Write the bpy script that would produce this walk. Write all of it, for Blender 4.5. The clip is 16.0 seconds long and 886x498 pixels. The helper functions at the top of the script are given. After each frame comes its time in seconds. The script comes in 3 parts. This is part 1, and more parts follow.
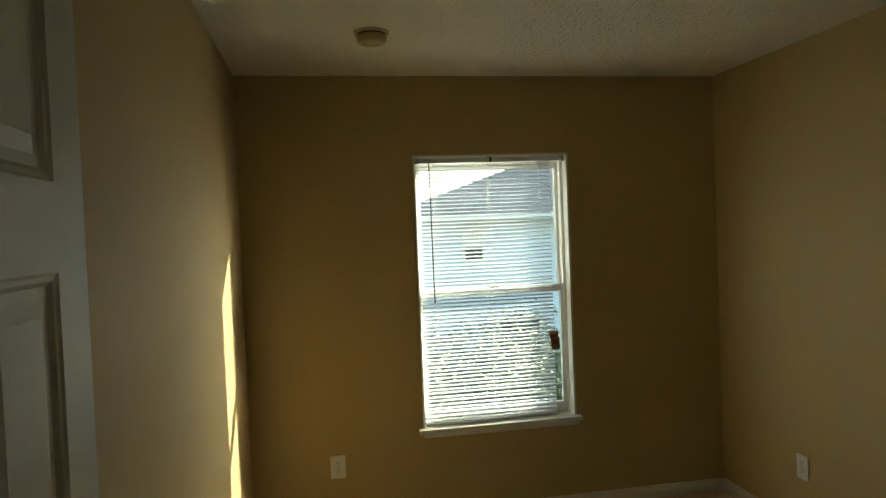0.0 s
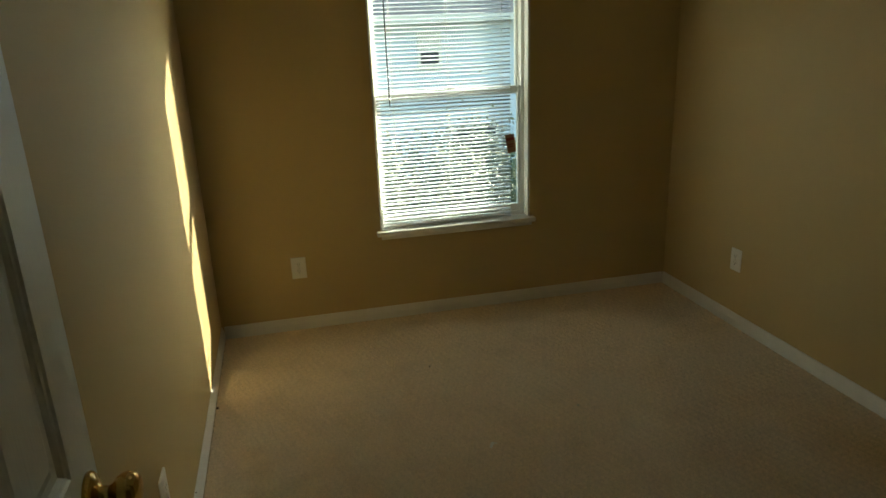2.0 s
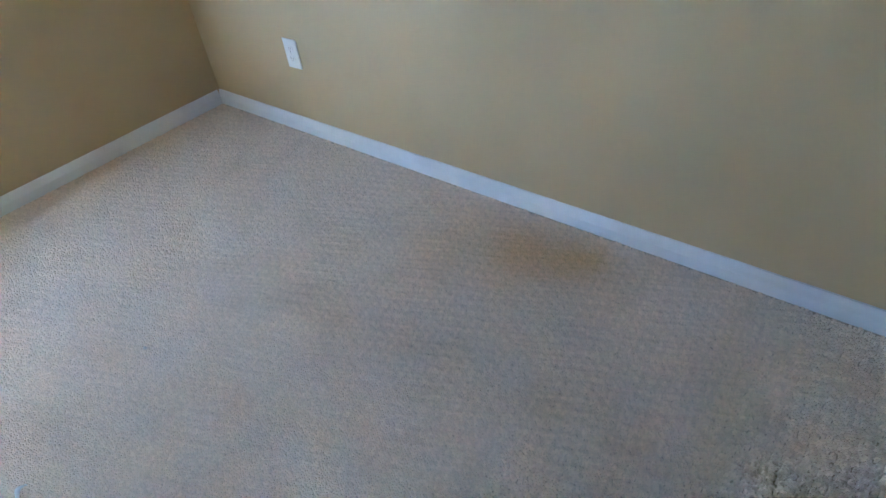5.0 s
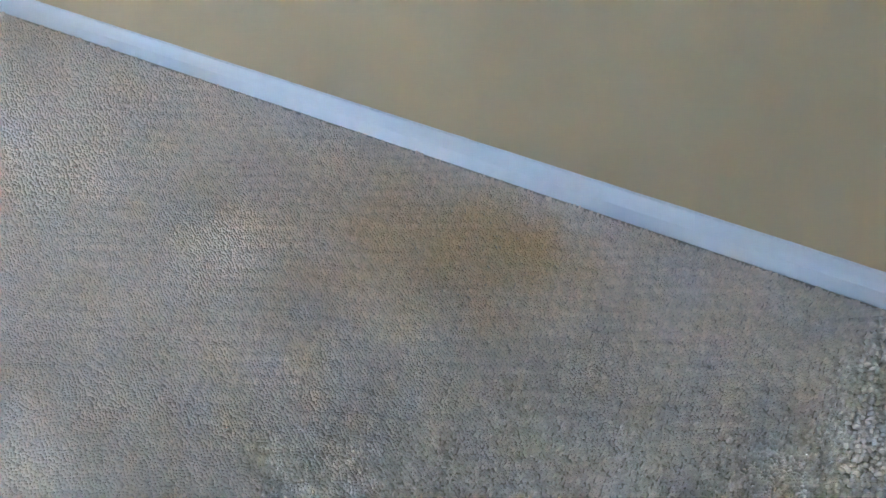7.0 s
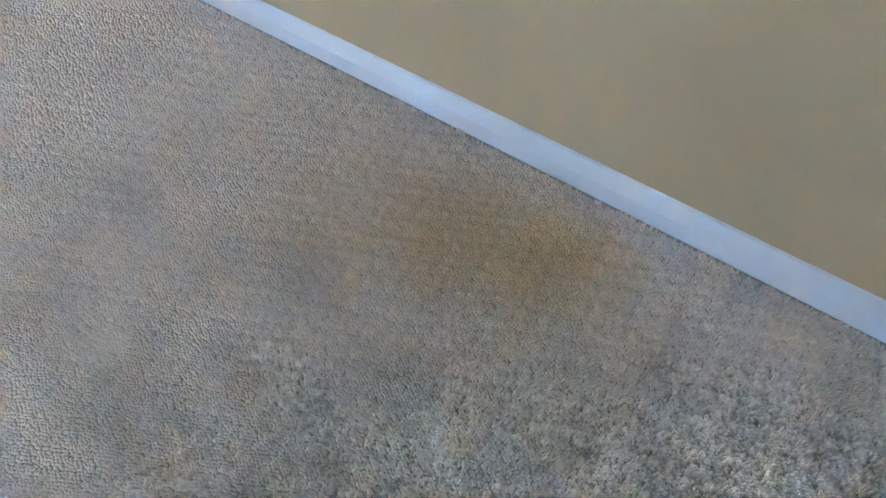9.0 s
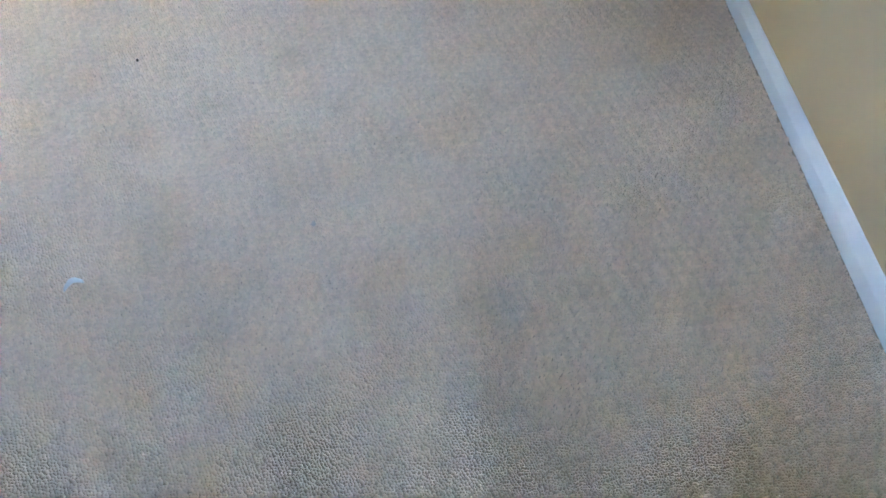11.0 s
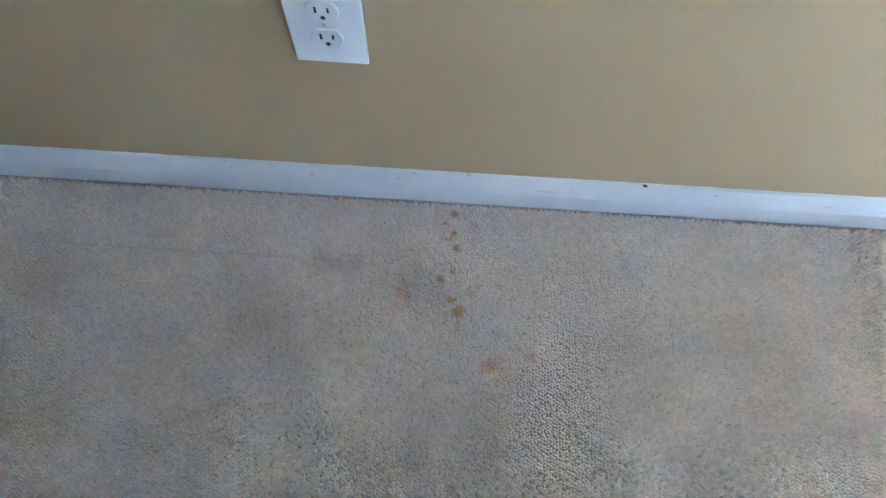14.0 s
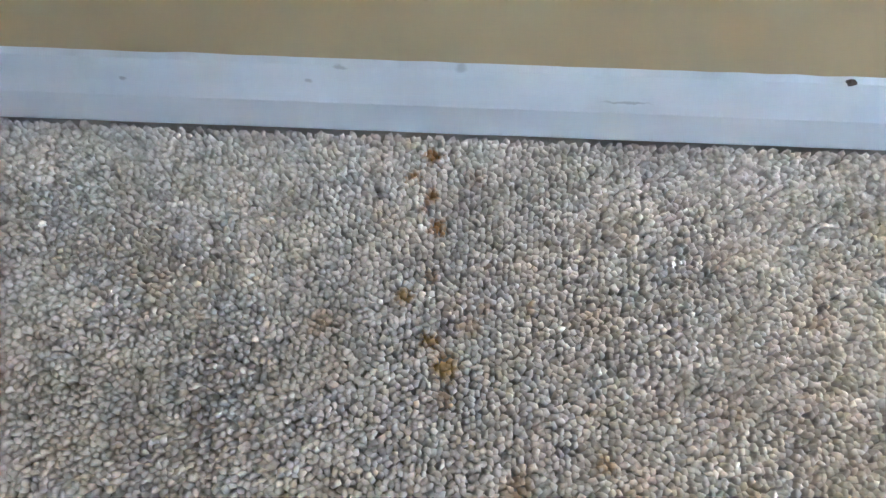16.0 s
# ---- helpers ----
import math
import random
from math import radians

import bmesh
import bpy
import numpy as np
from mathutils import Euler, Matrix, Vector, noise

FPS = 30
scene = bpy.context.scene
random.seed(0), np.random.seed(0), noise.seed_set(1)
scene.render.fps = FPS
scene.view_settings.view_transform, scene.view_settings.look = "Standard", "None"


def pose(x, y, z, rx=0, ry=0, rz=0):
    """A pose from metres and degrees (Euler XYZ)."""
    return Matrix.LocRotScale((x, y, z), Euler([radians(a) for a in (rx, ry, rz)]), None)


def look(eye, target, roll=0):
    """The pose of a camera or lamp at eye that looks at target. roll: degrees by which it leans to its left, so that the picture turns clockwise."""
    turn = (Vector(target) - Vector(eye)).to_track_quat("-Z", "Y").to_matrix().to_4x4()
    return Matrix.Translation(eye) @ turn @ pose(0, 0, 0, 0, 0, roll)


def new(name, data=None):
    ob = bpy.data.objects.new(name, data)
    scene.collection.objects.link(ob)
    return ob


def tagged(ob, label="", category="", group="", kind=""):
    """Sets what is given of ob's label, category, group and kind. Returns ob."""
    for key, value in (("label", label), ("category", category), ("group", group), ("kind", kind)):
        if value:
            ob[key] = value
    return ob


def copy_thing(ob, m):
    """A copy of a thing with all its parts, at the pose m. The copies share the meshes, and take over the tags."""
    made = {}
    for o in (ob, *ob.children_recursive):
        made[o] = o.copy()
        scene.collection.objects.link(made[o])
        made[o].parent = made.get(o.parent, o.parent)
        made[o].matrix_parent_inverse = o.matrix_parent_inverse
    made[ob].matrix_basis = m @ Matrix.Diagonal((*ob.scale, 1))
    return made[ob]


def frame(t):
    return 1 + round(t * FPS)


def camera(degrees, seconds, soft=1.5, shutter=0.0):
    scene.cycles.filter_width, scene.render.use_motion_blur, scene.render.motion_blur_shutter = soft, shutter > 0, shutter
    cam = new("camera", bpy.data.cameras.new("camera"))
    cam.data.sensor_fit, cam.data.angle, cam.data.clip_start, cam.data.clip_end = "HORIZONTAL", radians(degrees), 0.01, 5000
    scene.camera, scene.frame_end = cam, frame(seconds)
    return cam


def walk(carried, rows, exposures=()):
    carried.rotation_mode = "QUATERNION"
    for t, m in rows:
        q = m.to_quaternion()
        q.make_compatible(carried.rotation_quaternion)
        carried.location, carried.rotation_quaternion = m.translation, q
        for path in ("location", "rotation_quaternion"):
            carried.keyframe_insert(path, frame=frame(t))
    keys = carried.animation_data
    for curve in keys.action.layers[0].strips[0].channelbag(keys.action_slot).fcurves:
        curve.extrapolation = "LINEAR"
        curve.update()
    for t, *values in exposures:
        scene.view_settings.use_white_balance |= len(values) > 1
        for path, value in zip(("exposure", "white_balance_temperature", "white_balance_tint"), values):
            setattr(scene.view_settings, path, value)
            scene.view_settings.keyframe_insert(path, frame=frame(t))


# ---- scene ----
cam = camera(66.7, 16.0)

PATH = [
    (0, (0.414, -3.615, 1.597), (0.767, -1.647, 1.545), -2.3),
    (0.5, (0.417, -3.619, 1.586), (0.724, -1.646, 1.471), -2.2),
    (1, (0.416, -3.627, 1.551), (0.638, -1.656, 1.294), -1.6),
    (1.5, (0.424, -3.646, 1.511), (0.724, -1.705, 1.13), -2.1),
    (2, (0.418, -3.599, 1.561), (0.855, -1.745, 0.953), -2.2),
    (2.5, (0.431, -3.586, 1.519), (1.007, -1.834, 0.747), -3.0),
    (3, (0.439, -3.536, 1.481), (1.081, -1.883, 0.555), -2.5),
    (3.5, (0.479, -3.454, 1.423), (1.129, -1.923, 0.312), -3.6),
    (4, (0.65, -3.31, 1.4), (1.261, -1.785, 0.258), -6.0),
    (4.5, (0.922, -3.132, 1.349), (1.864, -1.81, 0.18), -4.3),
    (5, (1.174, -2.903, 1.342), (2.28, -1.781, 0.109), -8.9),
    (5.2, (1.22, -2.81, 1.351), (2.373, -1.803, 0.064), -8.4),
    (7.3, (1.924, -2.346, 0.95), (2.904, -1.677, -0.659), -7.1),
    (7.5, (1.944, -2.332, 0.94), (2.901, -1.655, -0.68), -6.8),
    (8, (1.999, -2.319, 0.927), (2.873, -1.672, -0.752), -6.4),
    (8.2, (2.0, -2.317, 0.919), (2.875, -1.669, -0.758), -5.8),
    (10.3, (1.903, -2.267, 1.017), (2.577, -1.238, -0.559), 8.2),
    (10.5, (1.884, -2.293, 1.036), (2.352, -1.093, -0.499), 5.3),
    (11, (1.805, -2.168, 1.105), (1.845, -0.868, -0.507), 3.3),
    (11.5, (1.624, -2.063, 1.123), (1.176, -0.93, -0.463), 3.3),
    (12, (1.211, -2.068, 1.25), (0.59, -1.204, -0.431), 8.9),
    (12.5, (1.205, -1.936, 1.097), (0.031, -1.408, -0.433), 1.7),
    (13, (0.899, -1.858, 1.108), (-0.203, -1.546, -0.532), 3.6),
    (13.5, (0.672, -1.785, 1.057), (-0.287, -1.621, -0.69), 3.7),
    (14, (0.48, -1.708, 0.914), (-0.304, -1.781, -0.925), -1.2),
    (14.5, (0.353, -1.677, 0.712), (-0.255, -1.795, -1.189), -6.2),
    (15, (0.286, -1.688, 0.532), (-0.313, -1.775, -1.374), -4.5),
    (15.5, (0.257, -1.704, 0.455), (-0.337, -1.731, -1.455), -0.7),
    (16, (0.255, -1.712, 0.447), (-0.386, -1.747, -1.447), -0.6),
]

EXPOSURES = [(0, 2.05, 7200, -6), (0.5, 1.78, 7100, -8), (1.0, 1.75, 7100, -8), (1.5, 1.95, 7100, -8), (2.0, 2.0, 7100, -9), (2.5, 3.0, 7500, -15), (3.0, 3.9, 7600, -20),
             (3.5, 4.05, 4550, -7), (4.0, 4.1, 3950, 7), (4.5, 4.2, 3900, 9), (5, 4.4, 3950, 10), (7.5, 4.68, 4050, 10), (8.2, 4.68, 4100, 11), (10.5, 4.85, 4000, 10), (11.0, 4.48, 4050, 9),
             (12, 4.12, 4080, 8), (12.5, 3.98, 4070, 7), (13, 4.02, 4080, 8), (14, 3.85, 4120, 9), (15, 3.9, 4280, 11), (16, 4.05, 4340, 9)]
walk(cam, [(t, look(e, g, r)) for t, e, g, r in PATH], EXPOSURES)

# ---- world and sun ----
SUN_WAY = Vector((-1.72, -0.845, -0.58)).normalized()
SUN_ELEVATION = math.asin(-SUN_WAY.z)
world = bpy.data.worlds.new("sky")
scene.world = world
world.use_nodes = True
wn = world.node_tree
sky = wn.nodes.new("ShaderNodeTexSky")
sky.sky_type, sky.sun_disc = "NISHITA", False
sky.sun_elevation = SUN_ELEVATION
sky.sun_rotation = math.atan2(-SUN_WAY.x, -SUN_WAY.y)
background = wn.nodes["Background"]
background.inputs["Strength"].default_value = 0.15
wn.links.new(sky.outputs[0], background.inputs["Color"])
sun = new("sun", bpy.data.lights.new("sun", "SUN"))
sun.data.energy, sun.data.angle, sun.data.color = 5.0, radians(0.5), (1.0, 0.93, 0.82)
sun.rotation_euler = SUN_WAY.to_track_quat("-Z", "Y").to_euler()

# ---- materials ----


class Shader:
    """A principled material and short-hands for its nodes."""

    def __init__(self, name, colour, rough=0.5, metal=0.0):
        self.m = bpy.data.materials.new(name)
        self.m.use_nodes = True
        self.t = self.m.node_tree
        self.b = self.t.nodes["Principled BSDF"]
        self.b.inputs["Base Color"].default_value = (*colour, 1)
        self.b.inputs["Roughness"].default_value = rough
        self.b.inputs["Metallic"].default_value = metal
        self.colour = None
        self.start = colour
        self.place = self.node("ShaderNodeNewGeometry").outputs["Position"]

    def node(self, kind, **settings):
        n = self.t.nodes.new(kind)
        for key, value in settings.items():
            n.inputs[key].default_value = value
        return n

    def link(self, a, b):
        self.t.links.new(a, b)

    def noise(self, scale, detail=3, where=None, stretch=None):
        n = self.node("ShaderNodeTexNoise", Scale=scale, Detail=detail)
        at = where or self.place
        if stretch:
            v = self.node("ShaderNodeVectorMath")
            v.operation = "MULTIPLY"
            v.inputs[1].default_value = stretch
            self.link(at, v.inputs[0])
            at = v.outputs[0]
        self.link(at, n.inputs["Vector"])
        return n

    def cells(self, scale, where=None):
        n = self.node("ShaderNodeTexVoronoi", Scale=scale)
        self.link(where or self.place, n.inputs["Vector"])
        return n

    def span(self, value, a, b, low=0.0, high=1.0):
        n = self.node("ShaderNodeMapRange")
        for i, v in enumerate((a, b, low, high)):
            n.inputs[1 + i].default_value = v
        self.link(value, n.inputs[0])
        return n.outputs[0]

    def blend(self, amount, colour, mode="MIX"):
        """Mix a colour over what is there, by an amount (socket or number)."""
        n = self.node("ShaderNodeMix")
        n.data_type, n.blend_type = "RGBA", mode
        if self.colour is None:
            n.inputs[6].default_value = (*self.start, 1)
        else:
            self.link(self.colour, n.inputs[6])
        n.inputs[7].default_value = (*colour, 1)
        if isinstance(amount, (int, float)):
            n.inputs[0].default_value = amount
        else:
            self.link(amount, n.inputs[0])
        self.colour = n.outputs[2]
        self.link(self.colour, self.b.inputs["Base Color"])

    def bump(self, height, strength, distance):
        n = self.node("ShaderNodeBump", Strength=strength, Distance=distance)
        self.link(height, n.inputs["Height"])
        old = self.b.inputs["Normal"].links
        if old:
            self.link(old[0].from_socket, n.inputs["Normal"])
        self.link(n.outputs[0], self.b.inputs["Normal"])

    def blot(self, where, centre, radii, strength, colour, hard=0.5):
        """A soft stain: an ellipse round centre, in the warped place."""
        d = self.node("ShaderNodeVectorMath")
        d.operation = "SUBTRACT"
        self.link(where, d.inputs[0])
        d.inputs[1].default_value = centre
        k = self.node("ShaderNodeVectorMath")
        k.operation = "MULTIPLY"
        self.link(d.outputs[0], k.inputs[0])
        k.inputs[1].default_value = [1 / r for r in radii]
        size = self.node("ShaderNodeVectorMath")
        size.operation = "LENGTH"
        self.link(k.outputs[0], size.inputs[0])
        self.blend(self.span(size.outputs["Value"], 1.0, hard, 0.0, strength), colour)

    def warped(self, scale, reach):
        n = self.noise(scale, 3)
        c = self.node("ShaderNodeVectorMath")
        c.operation = "SUBTRACT"
        self.link(n.outputs["Color"], c.inputs[0])
        c.inputs[1].default_value = (0.5, 0.5, 0.5)
        k = self.node("ShaderNodeVectorMath")
        k.operation = "SCALE"
        k.inputs["Scale"].default_value = reach
        self.link(c.outputs[0], k.inputs[0])
        a = self.node("ShaderNodeVectorMath")
        a.operation = "ADD"
        self.link(k.outputs[0], a.inputs[0])
        self.link(self.place, a.inputs[1])
        return a.outputs[0]


def painted(name, colour, rough, dirt, dirt_amount=0.3, grain=900, relief=0.15, depth=0.001):
    s = Shader(name, colour, rough)
    s.blend(s.span(s.noise(2.3, 4).outputs[0], 0.45, 0.75, 0, dirt_amount), dirt)
    s.blend(s.span(s.noise(37, 3).outputs[0], 0.5, 0.8, 0, dirt_amount * 0.6), dirt)
    s.bump(s.noise(grain, 2).outputs[0], relief, depth)
    return s


# tan wall paint, rolled on drywall
wall_shader = painted("wall_paint", (0.515, 0.39, 0.195), 0.62, (0.47, 0.35, 0.168), 0.25, 260, 0.12, 0.0015)
WALL = wall_shader.m
# textured ceiling
cs = painted("ceiling_texture", (0.90, 0.86, 0.75), 0.85, (0.82, 0.78, 0.66), 0.3, 500, 0.1, 0.001)
lumps = cs.cells(55, cs.warped(30, 0.02))
cs.bump(cs.span(lumps.outputs["Distance"], 0.0, 0.55, 1, 0), 0.9, 0.008)
cs.bump(cs.noise(70, 4).outputs[0], 0.7, 0.006)
CEILING = cs.m
TRIM = painted("trim_paint", (0.80, 0.80, 0.78), 0.38, (0.68, 0.67, 0.63), 0.3, 120, 0.08, 0.001).m
VINYL = painted("window_vinyl", (0.82, 0.82, 0.79), 0.35, (0.72, 0.71, 0.66), 0.3, 60, 0.04, 0.001).m
SLAT = painted("blind_slat", (0.76, 0.81, 0.87), 0.4, (0.68, 0.73, 0.78), 0.25, 40, 0.03, 0.001).m
CORD = painted("blind_cord", (0.78, 0.77, 0.72), 0.8, (0.66, 0.64, 0.58), 0.3, 2500, 0.3, 0.0005).m
PLATE = painted("outlet_plastic", (0.82, 0.82, 0.80), 0.3, (0.74, 0.73, 0.69), 0.2, 40, 0.02, 0.001).m
SLOT = painted("slot_dark", (0.025, 0.022, 0.02), 0.6, (0.05, 0.045, 0.04), 0.3, 900, 0.1, 0.0005).m
STEEL = Shader("screw_steel", (0.62, 0.61, 0.58), 0.35, 1.0).m
AGED = painted("aged_plastic", (0.62, 0.50, 0.28), 0.45, (0.46, 0.34, 0.16), 0.5, 90, 0.05, 0.001).m
CARD = painted("tag_card", (0.42, 0.24, 0.14), 0.7, (0.34, 0.18, 0.10), 0.5, 700, 0.1, 0.0005).m
CARD_RED = painted("tag_red", (0.28, 0.03, 0.02), 0.6, (0.20, 0.02, 0.02), 0.4, 700, 0.1, 0.0005).m
PAPER = painted("scrap_paper", (0.90, 0.89, 0.87), 0.8, (0.6, 0.58, 0.52), 0.4, 500, 0.2, 0.0005).m
LINT = painted("lint", (0.64, 0.60, 0.54), 0.95, (0.2, 0.18, 0.16), 0.5, 900, 0.3, 0.0005).m
SPECK = painted("speck", (0.06, 0.04, 0.03), 0.8, (0.1, 0.06, 0.04), 0.5, 900, 0.3, 0.0005).m

# moulded door skin with an embossed grain
ds = painted("door_paint", (0.72, 0.74, 0.72), 0.42, (0.62, 0.64, 0.61), 0.25, 300, 0.05, 0.0008)
ds.bump(ds.noise(9, 5, stretch=(22, 22, 1.2)).outputs[0], 0.35, 0.0022)
DOOR = ds.m
# polished brass, a little tarnished
bs = Shader("brass", (0.70, 0.46, 0.16), 0.16, 1.0)
bs.blend(bs.span(bs.noise(60, 4).outputs[0], 0.5, 0.75, 0, 0.45), (0.42, 0.26, 0.09))
bs.link(bs.span(bs.noise(90, 3).outputs[0], 0.3, 0.8, 0.10, 0.30), bs.b.inputs["Roughness"])
BRASS = bs.m
# pane glass
gs = Shader("pane_glass", (0.96, 0.98, 0.97), 0.0)
gs.b.inputs["Transmission Weight"].default_value = 1.0
gs.b.inputs["IOR"].default_value = 1.45
GLASS = gs.m

# baseboard paint with scuffs
ts = painted("baseboard_paint", (0.75, 0.75, 0.74), 0.36, (0.63, 0.63, 0.60), 0.3, 140, 0.08, 0.001)
near = ts.warped(220, 0.004)
for y, z, ry, rz, k in ((-1.792, 0.068, 0.006, 0.002, 0.6), (-1.815, 0.056, 0.003, 0.002, 0.6), (-1.713, 0.070, 0.005, 0.003, 0.5),
                        (-1.942, 0.052, 0.003, 0.002, 0.7), (-1.862, 0.074, 0.016, 0.002, 0.4), (-1.60, 0.047, 0.02, 0.0012, 0.6),
                        (-2.06, 0.06, 0.004, 0.002, 0.6), (-1.36, 0.06, 0.006, 0.002, 0.5), (-1.2, 0.05, 0.01, 0.002, 0.4)):
    ts.blot(near, (0.008, y, z), (0.02, ry, rz), k * 0.8, (0.30, 0.27, 0.24))
ts.blot(near, (2.68, -2.27, 0.07), (0.02, 0.005, 0.003), 0.6, (0.16, 0.13, 0.10))
BASE = ts.m

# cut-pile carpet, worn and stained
fs = Shader("carpet", (0.84, 0.70, 0.55), 0.95)
fs.b.inputs["Specular IOR Level"].default_value = 0.0
fs.blend(fs.span(fs.noise(1.7, 3).outputs[0], 0.42, 0.68, 0, 0.30), (0.74, 0.635, 0.50))
fs.blend(fs.span(fs.noise(6.0, 4, fs.warped(3, 0.25)).outputs[0], 0.50, 0.70, 0, 0.42), (0.68, 0.565, 0.43))
fs.blend(fs.span(fs.noise(24, 3).outputs[0], 0.55, 0.8, 0, 0.35), (0.86, 0.77, 0.65))
warm = fs.warped(22, 0.10)
fine = fs.warped(150, 0.016)
AMBER, RUST = (0.66, 0.44, 0.19), (0.56, 0.26, 0.075)
for x, y, rx, ry, k in ((2.46, -1.88, 0.27, 0.48, 0.5), (2.53, -2.0, 0.17, 0.27, 0.55), (2.56, -2.10, 0.11, 0.13, 0.6)):
    fs.blot(warm, (x, y, 0), (rx, ry, 1), k, AMBER, 0.15)
for x, y, r, k in ((0.173, -2.323, 0.07, 0.5), (0.12, -1.915, 0.04, 0.15), (0.241, -1.914, 0.07, 0.25), (0.192, -1.168, 0.05, 0.4),
                   (0.30, -1.65, 0.10, 0.25), (0.36, -2.1, 0.10, 0.22), (0.55, -1.55, 0.12, 0.2), (0.20, -1.45, 0.06, 0.25), (2.3, -2.6, 0.12, 0.2), (0.204, -2.006, 0.06, 0.4), (0.375, -2.28, 0.08, 0.5),
                   (0.212, -1.30, 0.07, 0.4), (0.50, -1.30, 0.10, 0.3), (0.259, -0.73, 0.10, 0.35), (0.40, -1.81, 0.08, 0.4), (0.78, -1.10, 0.09, 0.3), (0.52, -2.24, 0.08, 0.4)):
    fs.blot(warm, (x, y, 0), (r, r * 1.3, 1), k * 0.6, (0.52, 0.385, 0.235), 0.1)
for x, y, r, k in ((0.034, -1.731, 0.010, 0.9), (0.050, -1.744, 0.008, 0.8), (0.065, -1.731, 0.009, 0.8), (0.074, -1.735, 0.006, 0.5),
                   (0.089, -1.724, 0.010, 0.9), (0.124, -1.728, 0.009, 0.5), (0.139, -1.746, 0.009, 0.75), (0.169, -1.727, 0.010, 0.8),
                   (0.186, -1.715, 0.015, 0.85), (0.158, -1.699, 0.012, 0.45), (0.050, -1.700, 0.012, 0.35), (0.161, -1.801, 0.014, 0.45),
                   (0.244, -1.612, 0.010, 0.5), (0.261, -1.666, 0.016, 0.45), (0.145, -1.690, 0.008, 0.4), (0.205, -1.715, 0.008, 0.4)):
    fs.blot(fine, (x, y, 0), (r * 0.85, r * 0.85, 1), k, (0.60, 0.32, 0.08) if x > 0.1 else RUST, 0.35)
fs.blot(fine, (0.120, -2.10, 0), (0.0025, 0.40, 1), 0.3, (0.30, 0.25, 0.19), 0.2)
fs.blot(warm, (0.125, -1.90, 0), (0.022, 0.06, 1), 0.35, (0.45, 0.33, 0.20), 0.2)
fs.blot(warm, (0.165, -1.79, 0), (0.05, 0.018, 1), 0.35, (0.45, 0.33, 0.20), 0.2)
fs.bump(fs.noise(420, 2).outputs[0], 0.5, 0.003)
flecks = fs.cells(170)
fs.bump(fs.span(flecks.outputs["Distance"], 0.0, 0.7, 1, 0), 0.9, 0.006)
fs.bump(fs.noise(45, 3).outputs[0], 0.5, 0.010)
CARPET = fs.m
# the backing between the tufts, its tan darkened to put in the gaps' shade
BACKING_SHADED = painted("carpet_backing_shaded", (0.50, 0.41, 0.31), 0.95, (0.40, 0.32, 0.24), 0.4, 500, 0.4, 0.001).m
# the same yarn, tuft by tuft
PILE = CARPET.copy()
PILE.name = "carpet_pile"
pt = PILE.node_tree
pb = pt.nodes["Principled BSDF"]
for l in list(pb.inputs["Normal"].links):
    pt.links.remove(l)
tone = pt.nodes.new("ShaderNodeAttribute")
tone.attribute_name = "tone"
gain = pt.nodes.new("ShaderNodeVectorMath")
gain.operation = "SCALE"
pt.links.new(pb.inputs["Base Color"].links[0].from_socket, gain.inputs[0])
pt.links.new(tone.outputs["Fac"], gain.inputs["Scale"])
pt.links.new(gain.outputs[0], pb.inputs["Base Color"])

# outdoors
SIDING = painted("siding", (0.66, 0.75, 0.86), 0.5, (0.58, 0.67, 0.78), 0.3, 40, 0.1, 0.002).m
rs = painted("roof_shingle", (0.055, 0.075, 0.11), 0.9, (0.035, 0.05, 0.075), 0.6, 60, 0.5, 0.01)
ROOF = rs.m
GRASS = painted("lawn", (0.085, 0.10, 0.06), 0.95, (0.13, 0.12, 0.08), 0.6, 30, 0.8, 0.03).m
BARK = painted("bark", (0.13, 0.09, 0.06), 0.95, (0.07, 0.05, 0.035), 0.6, 60, 0.9, 0.02).m
lf = Shader("leaf", (0.09, 0.12, 0.065), 0.5)
lf.b.inputs["Transmission Weight"].default_value = 0.0
lf.b.inputs["Subsurface Weight"].default_value = 0.0
tint = lf.node("ShaderNodeNewGeometry").outputs["Random Per Island"]
lf.blend(lf.span(tint, 0.3, 1.0, 0, 0.8), (0.15, 0.17, 0.10))
lf.blend(lf.span(lf.noise(3, 3).outputs[0], 0.5, 0.8, 0, 0.6), (0.05, 0.08, 0.03))
LEAF = lf.m
FAR_GLASS = Shader("dark_pane", (0.05, 0.06, 0.08), 0.08).m

# ---- mesh helpers ----


def mesh_of(bm, name, material, smooth=False):
    me = bpy.data.meshes.new(name)
    bmesh.ops.recalc_face_normals(bm, faces=bm.faces)
    bm.to_mesh(me)
    bm.free()
    me.materials.append(material)
    if smooth:
        me.polygons.foreach_set("use_smooth", [True] * len(me.polygons))
    return me


def part(name, bm, material, parent=None, label="", smooth=False):
    ob = new(name, mesh_of(bm, name, material, smooth))
    ob.parent = parent
    return tagged(ob, label)


def box(bm, lo, hi, bevel=0.0, segments=2):
    made = bmesh.ops.create_cube(bm, size=1.0)
    vs = made["verts"]
    for v in vs:
        v.co = Vector([(a + b) / 2 + c * (b - a) for a, b, c in zip(lo, hi, v.co)])
    if bevel:
        es = {e for v in vs for e in v.link_edges}
        bmesh.ops.bevel(bm, geom=list(es), offset=bevel, segments=segments, affect="EDGES", profile=0.7)
    return bm


def boxed(*corners, bevel=0.0):
    bm = bmesh.new()
    for lo, hi in corners:
        box(bm, lo, hi, bevel)
    return bm


